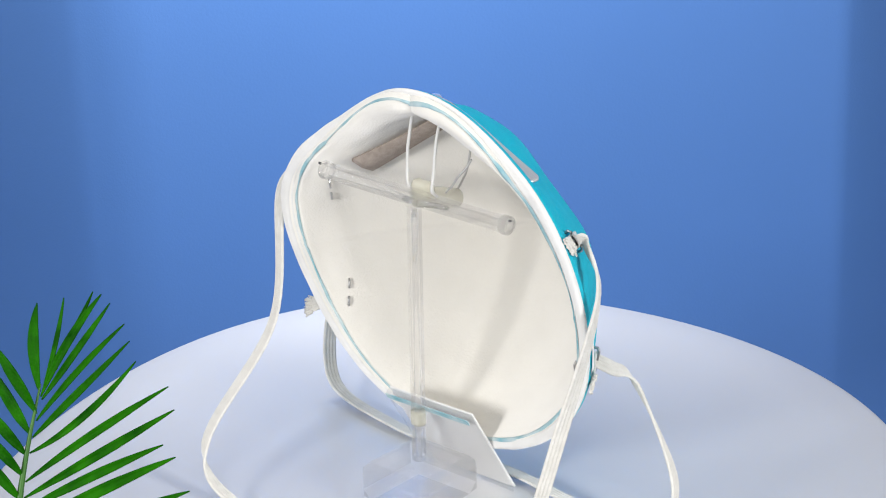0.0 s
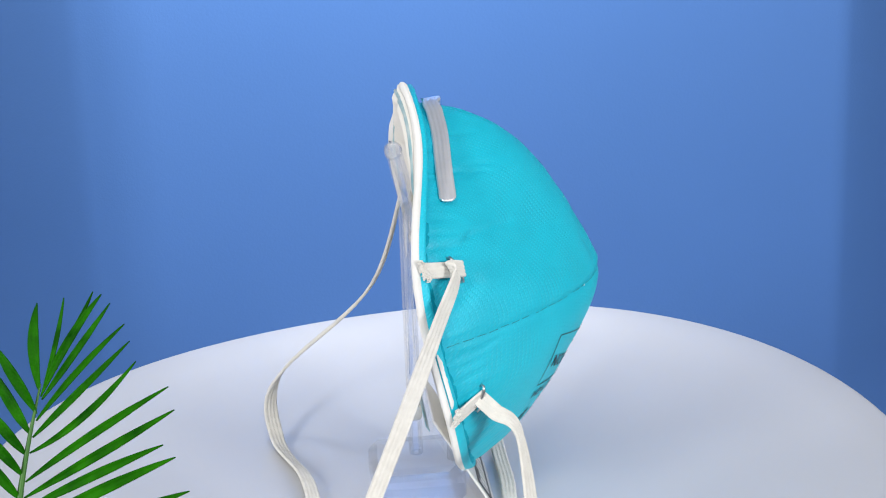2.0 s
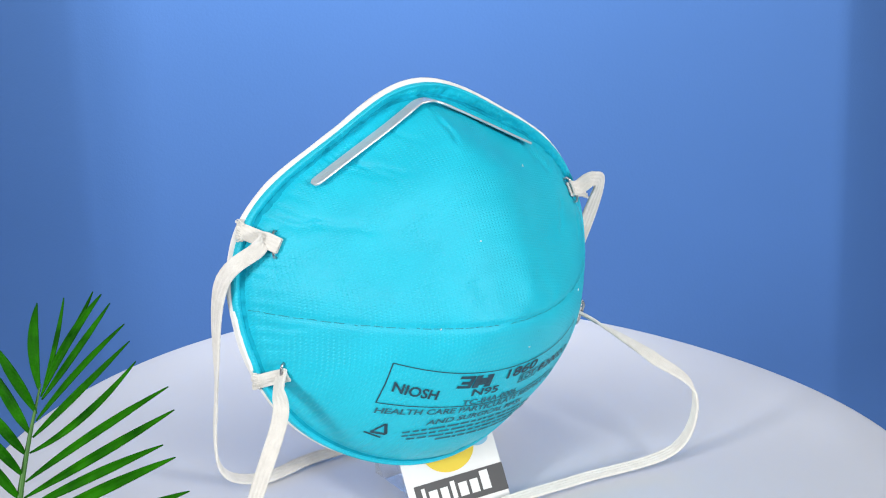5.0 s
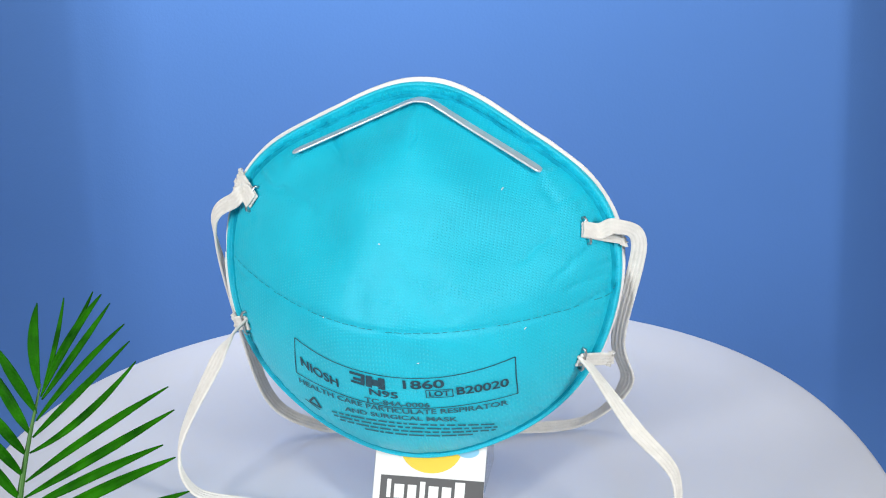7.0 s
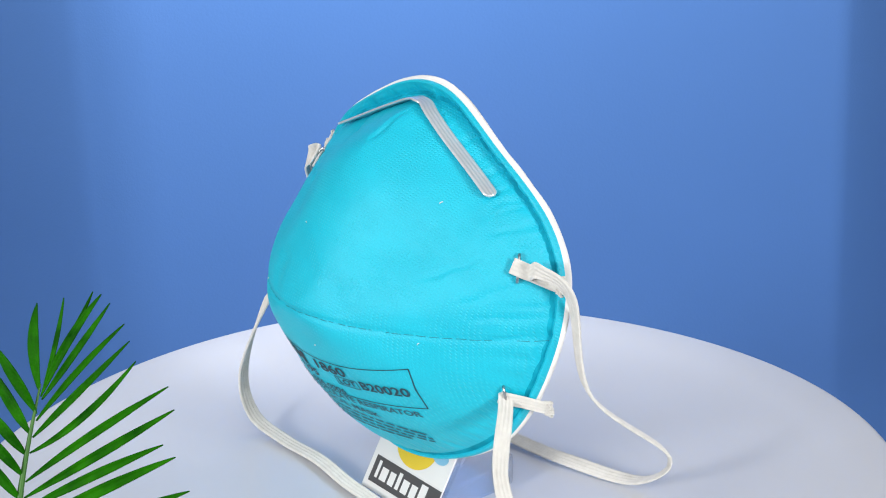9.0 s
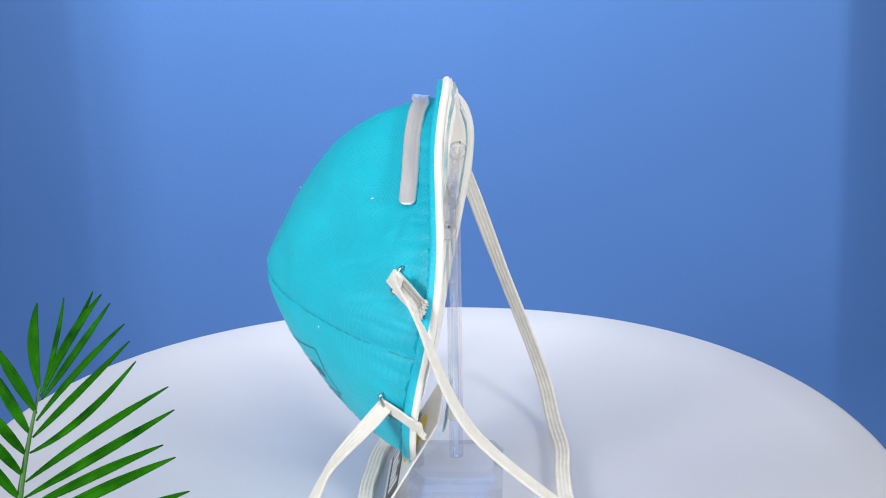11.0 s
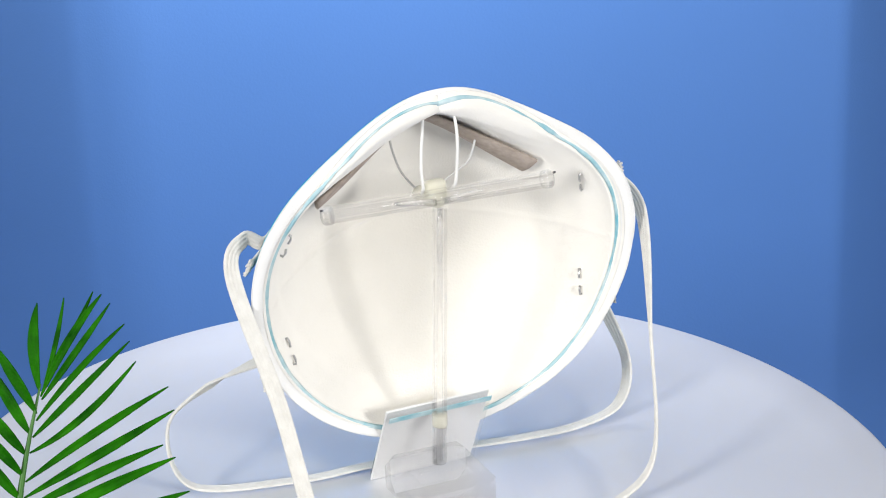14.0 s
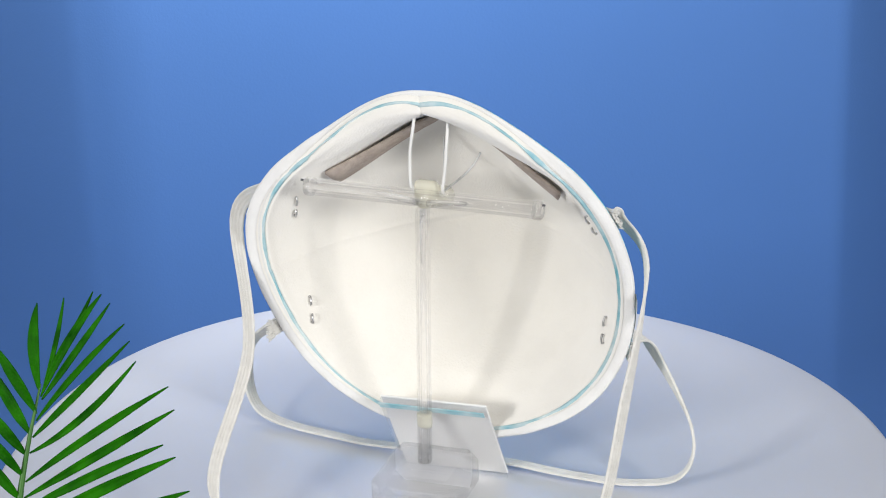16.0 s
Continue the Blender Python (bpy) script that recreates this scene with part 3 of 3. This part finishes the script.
    for key, (first, last, pts) in runs.items():
        ma, na, aa, oa = hold[first]
        mb, nb, ab, ob_ = hold[last]
        pts = [Vector(p) / 1000 for p in pts]
        if key == "upper":
            way = [ma - oa * 0.0022 + na * 0.0021, ma + oa * 0.0035 + na * 0.0030] + pts + [mb + ob_ * 0.0035 + nb * 0.0030, mb - ob_ * 0.0022 + nb * 0.0021]
            first_w, last_w = aa, ab
        else:
            da, db = (pts[0] - ma).normalized(), (pts[-1] - mb).normalized()
            way = [ma - da * 0.0020 + na * 0.0018, ma + da * 0.0045 + na * 0.0030] + pts + [mb + db * 0.0045 + nb * 0.0030, mb - db * 0.0020 + nb * 0.0018]
            first_w, last_w = da.cross(na).normalized(), db.cross(nb).normalized()
        curve = spline(way, 10)
        face = [first_w] * 2 + [Vector(g).normalized() for g in guides[key]] + [last_w] * 2
        for i in range(1, len(face)):
            if face[i].dot(face[i - 1]) < 0:
                face[i] = -face[i]
        wides = [face[min(i // 10, len(face) - 1)].lerp(face[min(i // 10 + 1, len(face) - 1)], (i % 10) / 10) for i in range(len(curve))]
        bm = bmesh.new()
        ribbon(bm, curve, wides, 0.0052, 0.0010, 4)
        part("strap", bm, M_ELASTIC, mask, "white ribbed elastic head strap")
    # print
    bm = bmesh.new()
    top = [(u, -27.2 + 0.0057 * (u - 2) ** 2) for u in [-33.6 + 71.2 * k / 24 for k in range(25)]]
    low = [(u, -39.7 + 0.0038 * (u - 2) ** 2) for u in [-35.0 + 73.0 * k / 24 for k in range(25)]]
    stroke(bm, top, 0.34)
    stroke(bm, low, 0.34)
    stroke(bm, [top[0], ((top[0][0] + low[0][0]) / 2, (top[0][1] + low[0][1]) / 2), low[0]], 0.34)
    stroke(bm, [top[-1], ((top[-1][0] + low[-1][0]) / 2, (top[-1][1] + low[-1][1]) / 2), low[-1]], 0.34)
    part("print_frame", bm, M_INK, mask, "printed frame line", False)
    lettering("NIOSH", -32.2, -18.6, -38.2, 0.0067, 3.7, M_INK, mask)
    lettering("1860", 3.6, 16.5, -31.7, 0.0055, 3.7, M_INK, mask)
    lettering("N95", -7.8, 1.7, -36.0, 0.004, 2.7, M_INK, mask)
    lettering("LOT", 11.5, 17.9, -34.8, 0.0034, 2.3, M_INK, mask)
    lettering("B20020", 20.0, 35.6, -34.9, 0.0034, 3.4, M_INK, mask)
    lettering("TC-84A-0006", -9.8, 11.4, -39.2, 0.002, 2.1, M_INK_THIN, mask)
    lettering("HEALTH CARE PARTICULATE RESPIRATOR", -34.4, 35.0, -42.2, 0.0027, 2.2, M_INK_THIN, mask)
    lettering("AND SURGICAL MASK", -18.0, 19.4, -45.2, -0.0012, 2.1, M_INK_THIN, mask)
    bm = bmesh.new()
    stroke(bm, [(10.6, -35.0), (10.6, -31.9), (14.7, -31.6), (18.8, -31.2), (18.8, -34.4), (14.7, -34.8), (10.6, -35.0)], 0.28)
    part("print_frame", bm, M_INK, mask, "printed frame line", False)
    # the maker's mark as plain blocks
    bm = bmesh.new()
    for a, b, lo, hi in ((-13.8, -9.4, -33.0, -32.0), (-12.8, -9.4, -31.5, -30.4), (-13.8, -9.4, -29.4, -28.3), (-10.2, -8.9, -33.0, -28.3),
                         (-8.5, -6.4, -33.0, -28.3), (-6.4, -4.4, -32.0, -29.4), (-4.4, -2.2, -33.0, -28.3)):
        stroke(bm, [(a + (b - a) * k / 3, (lo + hi) / 2 + 0.0055 * (a - 2 + (b - a) * k / 3) ** 2) for k in range(4)], hi - lo)
    part("maker_mark", bm, M_INK, mask, "dark block mark", False)
    # unreadable small print as bars
    bm = bmesh.new()
    rng = random.Random(8)
    for a, b, v, k in ((-23.5, 30.0, -47.0, -0.0016), (-23.0, 31.0, -48.8, -0.0014), (-21.0, 30.0, -50.6, -0.0010), (-12.0, 23.0, -52.4, -0.0006)):
        u = a
        while u < b:
            e = min(b, u + rng.uniform(1.2, 5.0))
            n = max(2, int((e - u) / 0.8))
            stroke(bm, [(u + (e - u) * i / n, v + k * (u - 2 + (e - u) * i / n) ** 2) for i in range(n + 1)], 0.75)
            u = e + rng.uniform(0.5, 0.8)
    part("small_print", bm, M_INK_THIN, mask, "fine printed lines", False)
    bm = bmesh.new()
    stroke(bm, [(-32.2, -46.8), (-29.6, -43.6), (-27.8, -48.2), (-32.2, -46.8)], 0.8)
    stroke(bm, [(-34.0, -46.6), (-28.6, -49.6)], 0.5)
    part("triangle_mark", bm, M_INK, mask, "printed triangle mark", False)
    return mask


respirator = build_respirator()


# ---- clear stand ----
def pipe(bm, a, b, outer, inner, n=24):
    """A hollow round tube from a to b with softened ends."""
    d = (b - a).normalized()
    x = d.orthogonal().normalized()
    y = d.cross(x)
    ring = ((inner, 0.0), (inner, 1.0), (outer * 0.94, 1.0), (outer, 0.985), (outer, 0.5), (outer, 0.015), (outer * 0.94, 0.0))
    add_grid(bm, [[a.lerp(b, t) + r * (math.cos(2 * math.pi * k / n) * x + math.sin(2 * math.pi * k / n) * y) for k in range(n)] for r, t in ring], closed_u=True, closed_v=True)


def build_stand():
    stand = thing("display_stand", "clear acrylic cross-shaped display stand with a square base", "stand")
    bm = bmesh.new()
    box(bm, (-0.0152, -0.0157, 0.0003), (0.0152, 0.0157, 0.0152), 0.0034, pose(0.0015, 0.0070, 0, 0, 0, 4), 1)
    part("base", bm, M_ACRYLIC, stand, "thick bevelled clear acrylic base", False)
    bm = bmesh.new()
    pipe(bm, Vector((0.0015, 0.0070, 0.0152)), Vector((-0.0010, 0.0078, 0.1082)), 0.0025, 0.0012)
    part("pole", bm, M_ROD, stand)
    bm = bmesh.new()
    a, b = Vector((-0.0415, 0.0050, 0.1112)), Vector((0.0395, 0.0105, 0.1125))
    pipe(bm, a, b, 0.0029, 0.0015)
    part("crossbar", bm, M_ROD, stand)
    for end, way in ((a, (a - b).normalized()), (b, (b - a).normalized())):
        bm = bmesh.new()
        tube(bm, [end - way * 0.0030, end - way * 0.0026, end - way * 0.0004, end + way * 0.0002], 0.0032, 20, True, [0.9, 1, 1, 0.8])
        cap = part("end_cap", bm, M_ACRYLIC, stand)
        bm = bmesh.new()
        tube(bm, [end + way * 0.0003 + Vector((0, 0.0008, 0.0022)), end + way * 0.0012 + Vector((0, 0.0008, 0.0023))], 0.0004, 8)
        part("end_pin", bm, M_DARK, cap, "tiny dark pin")
    bm = bmesh.new()
    tube(bm, [(-0.0010, 0.006, 0.1110), (-0.0012, -0.004, 0.1084), (-0.0014, -0.0115, 0.1060)], 0.0036, 18, True, [0.95, 1.0, 0.9])
    box(bm, (-0.0050, 0.0010, 0.1080), (0.0034, 0.0056, 0.1164), 0.0018)
    part("glue_joint", bm, M_GLUE, stand, "yellowish translucent glue joint")
    for pts, radius, material, words in (
            ([(3.4, 3.0, 112.0), (3.8, 5.6, 115.0), (4.1, 5.2, 121.0), (3.9, 5.0, 127.0), (3.0, 4.4, 134.0), (2.3, 3.4, 141.0)], 0.00055, M_WIRE, "thin white nylon wire"),
            ([(-7.0, 3.0, 112.0), (-7.4, 5.6, 115.0), (-8.2, 5.4, 121.0), (-8.7, 5.0, 128.0), (-8.8, 3.8, 134.0), (-8.5, 1.8, 139.5)], 0.00055, M_WIRE, "thin white nylon wire"),
            ([(-2.0, -5.0, 109.0), (-8.5, -2.5, 114.5), (-13.7, 0.0, 119.4), (-16.2, -1.4, 122.8), (-17.6, -2.6, 125.8)], 0.0004, M_SHADED_WIRE, "thin wire greyed to look shaded"),
            ([(-1.0, -9.0, 107.5), (0.5, -14.5, 108.5), (2.6, -20.5, 112.0), (4.0, -24.0, 118.0), (4.4, -25.2, 121.5)], 0.0004, M_SHADED_WIRE, "thin wire greyed to look shaded")):
        bm = bmesh.new()
        tube(bm, spline([Vector(p) / 1000 for p in pts], 8), radius, 8)
        part("wire", bm, material, stand, words)
    # tapered hollows where the tubes were drawn out, and a ring of glue low on the pole
    joint = Vector((-0.0012, 0.0078, 0.1100))
    for tip, wide in ((Vector((-0.0165, 0.0068, 0.1114)), 0.0011), (Vector((0.0150, 0.0088, 0.1122)), 0.0011), (Vector((-0.0004, 0.0077, 0.0885)), 0.0011)):
        bm = bmesh.new()
        tube(bm, [joint.lerp(tip, k) for k in (0.1, 0.4, 0.8, 0.97, 1.0)], wide, 12, True, [1.0, 0.95, 0.8, 0.5, 0.1])
        part("hollow", bm, M_HOLLOW, stand, "drawn-out hollow in the clear tube")
    bm = bmesh.new()
    tube(bm, [(0.0011, 0.0071, 0.0290), (0.0010, 0.0071, 0.0296), (0.0010, 0.0072, 0.0330), (0.0010, 0.0072, 0.0336)], 0.00262, 20, True, [0.97, 1, 1, 0.97])
    part("glue_ring", bm, M_GLUE, stand, "yellowish ring of glue")
    return stand


display_stand = build_stand()


# ---- sign card leaning against the stand ----
def build_card():
    card = thing("sign_card", "small white sign card with yellow and grey print, leaning back", "sign")
    foot = Vector((0.0, -0.0190, 0.0002))
    up = (Vector((-0.0002, 0.0022, 0.0368)) - foot).normalized()
    right = (Matrix.Rotation(radians(3.6), 3, "Z") @ Vector((1, 0, 0)))
    right = (right - up * right.dot(up)).normalized()
    front = right.cross(up)
    tall = 0.0420

    def at(x, y, z):
        return foot + right * x + up * y + front * z

    def slab(bm, x0, x1, y0, y1, z0, z1):
        vs = [bm.verts.new(at(x, y, z)) for z in (z0, z1) for x, y in ((x0, y0), (x1, y0), (x1, y1), (x0, y1))]
        for f in ((0, 1, 2, 3), (7, 6, 5, 4), (0, 4, 5, 1), (1, 5, 6, 2), (2, 6, 7, 3), (3, 7, 4, 0)):
            bm.faces.new([vs[i] for i in f])

    bm = bmesh.new()
    slab(bm, -0.0190, 0.0190, 0.0012, tall, -0.0008, 0.0)
    bmesh.ops.bevel(bm, geom=list(bm.edges), offset=0.0002, segments=1, affect="EDGES")
    part("paper", bm, M_CARD, card, "white printed paper", False)
    bm = bmesh.new()
    slab(bm, -0.0190, 0.0190, 0.0004, tall, -0.0032, -0.0010)
    bmesh.ops.bevel(bm, geom=list(bm.edges), offset=0.0003, segments=1, affect="EDGES")
    back = part("acrylic_back", bm, M_SHEET, card, "clear acrylic backing", False)
    # teal strip stands in for the weld line mirrored in the clear edge
    bm = bmesh.new()
    slab(bm, -0.0188, 0.0188, tall - 0.0026, tall - 0.0002, -0.0036, -0.0033)
    part("edge_reflection", bm, M_WELD, back, "teal strip painted as the weld line's reflection in the top edge", False)
    bm = bmesh.new()
    slab(bm, -0.0165, 0.0190, 0.0040, 0.0135, 0.0001, 0.00022)
    band = part("grey_band", bm, M_GREY, card, "dark grey printed band", False)
    bm = bmesh.new()
    pts = [at(0.0105 * math.cos(a), 0.0235 + 0.0085 * math.sin(a), 0.00018) for a in (2 * math.pi * k / 40 for k in range(40))]
    bm.faces.new([bm.verts.new(p) for p in pts])
    part("yellow_disc", bm, M_YELLOW, card, "yellow printed disc", False)
    bm = bmesh.new()
    for x, y, r in ((0.0125, 0.0235, 0.0040), (-0.0128, 0.0245, 0.0030)):
        bm.faces.new([bm.verts.new(at(x + r * math.cos(a), y + 0.6 * r * math.sin(a), 0.00026)) for a in (2 * math.pi * k / 24 for k in range(24))])
    part("blue_mark", bm, M_BLUE, card, "pale blue printed marks", False)
    x = -0.0142
    for w, h in ((0.0014, 0.0062), (0.0034, 0.0047), (0.0030, 0.0047), (0.0018, 0.0060), (0.0034, 0.0047), (0.0032, 0.0047), (0.0034, 0.0066)):
        bm = bmesh.new()
        slab(bm, x, x + w, 0.0060, 0.0060 + h, 0.00028, 0.00034)
        part("white_bar", bm, M_WHITE, band, "white printed bar", False)
        x += w + 0.0012
    return card


sign_card = build_card()


# ---- palm frond before the table, placed to fit the camera's view ----
def build_frond():
    frond = thing("palm_frond", "green feathery palm frond with narrow pointed leaflets", "palm leaf")
    # the plane squarely faces the camera: across, up its length, and through it
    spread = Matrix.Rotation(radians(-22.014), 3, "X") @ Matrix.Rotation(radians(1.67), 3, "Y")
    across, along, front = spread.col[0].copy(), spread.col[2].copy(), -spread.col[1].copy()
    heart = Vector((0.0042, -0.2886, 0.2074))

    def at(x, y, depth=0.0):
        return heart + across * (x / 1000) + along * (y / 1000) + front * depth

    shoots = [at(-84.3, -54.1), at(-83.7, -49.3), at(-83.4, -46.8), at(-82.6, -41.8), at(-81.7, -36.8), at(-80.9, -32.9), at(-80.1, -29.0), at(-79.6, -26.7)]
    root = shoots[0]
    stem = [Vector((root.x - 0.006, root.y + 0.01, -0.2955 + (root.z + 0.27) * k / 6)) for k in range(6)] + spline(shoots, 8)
    bm = bmesh.new()
    n = len(stem)
    tube(bm, stem, 0.0005, 8, True, [1.3 - 1.0 * max(0.0, (i / n - 0.3) / 0.7) for i in range(n)])
    part("stem", bm, M_STEM, frond, "slender green midrib")
    rng = random.Random(3)
    # each leaflet: foot, middle, tip, width, in mm, fitted to the camera's view
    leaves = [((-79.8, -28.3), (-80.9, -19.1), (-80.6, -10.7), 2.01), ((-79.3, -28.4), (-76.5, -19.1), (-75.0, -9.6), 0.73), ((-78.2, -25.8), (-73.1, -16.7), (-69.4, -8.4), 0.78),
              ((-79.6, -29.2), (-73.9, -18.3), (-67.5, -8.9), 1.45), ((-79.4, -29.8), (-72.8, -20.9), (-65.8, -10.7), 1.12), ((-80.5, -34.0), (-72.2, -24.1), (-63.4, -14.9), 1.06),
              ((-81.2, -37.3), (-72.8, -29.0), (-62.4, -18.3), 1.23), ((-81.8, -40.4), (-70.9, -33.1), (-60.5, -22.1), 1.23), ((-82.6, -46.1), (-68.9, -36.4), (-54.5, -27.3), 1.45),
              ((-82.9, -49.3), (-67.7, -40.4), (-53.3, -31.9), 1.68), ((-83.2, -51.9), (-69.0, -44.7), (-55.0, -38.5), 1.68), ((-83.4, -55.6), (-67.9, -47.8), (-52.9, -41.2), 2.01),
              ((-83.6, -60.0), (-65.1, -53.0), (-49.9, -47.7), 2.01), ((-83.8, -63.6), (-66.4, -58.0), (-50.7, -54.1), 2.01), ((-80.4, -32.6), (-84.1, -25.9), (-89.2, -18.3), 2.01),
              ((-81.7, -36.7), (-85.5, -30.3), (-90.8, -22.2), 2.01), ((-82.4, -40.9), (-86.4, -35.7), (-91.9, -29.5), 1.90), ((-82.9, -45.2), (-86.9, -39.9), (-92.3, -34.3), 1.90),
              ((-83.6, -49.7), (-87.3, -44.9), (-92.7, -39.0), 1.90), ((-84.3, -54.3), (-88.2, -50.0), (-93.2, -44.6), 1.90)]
    for (x0, y0), (xm, ym), (x1, y1), wide in leaves:
        tilt = rng.uniform(-0.003, 0.003)
        rows = []
        for k in range(23):
            t = k / 22
            a, b, c = (1 - t) * (1 - 2 * t), 4 * t * (1 - t), t * (2 * t - 1)
            cx, cy = a * x0 + b * xm + c * x1, a * y0 + b * ym + c * y1
            dx = (4 * t - 3) * x0 + (4 - 8 * t) * xm + (4 * t - 1) * x1
            dy = (4 * t - 3) * y0 + (4 - 8 * t) * ym + (4 * t - 1) * y1
            l = math.hypot(dx, dy)
            nx, ny = -dy / l, dx / l
            w = wide * 0.5 * (math.sin(math.pi * t) ** 0.85 if 0 < t < 1 else 0) + 0.06 * (1 - t) + 0.012
            w *= 1 + 0.05 * noise.noise(Vector((x1, y1, t * 5)))
            d = tilt * t + 0.0015 * math.sin(math.pi * t)
            fold = w * 0.00027
            rows.append([at(cx + nx * w, cy + ny * w, d + fold * 1.2), at(cx + nx * w * 0.5, cy + ny * w * 0.5, d + fold * 0.2), at(cx, cy, d - fold),
                         at(cx - nx * w * 0.5, cy - ny * w * 0.5, d + fold * 0.3), at(cx - nx * w, cy - ny * w, d + fold * 1.2)])
        bm = bmesh.new()
        add_grid(bm, rows)
        leaf = part("leaflet", bm, M_LEAF, frond)
        s = leaf.modifiers.new("thickness", "SOLIDIFY")
        s.thickness = 0.00025
    return frond


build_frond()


# ---- the turning ----
def motions():
    rows = [(0.5 * k, pose(0, 0, 0, 0, 0, 134.496 - 21.0672 * 0.5 * k)) for k in range(33)]
    for ob in (respirator, display_stand, sign_card):
        walk(ob, rows)
    # the platter alone is tilted, to fit its edge to the camera's view
    walk(turntable, [(t, pose(0, 0, 0, 0, 0.40, 0) @ m) for t, m in rows])


motions()
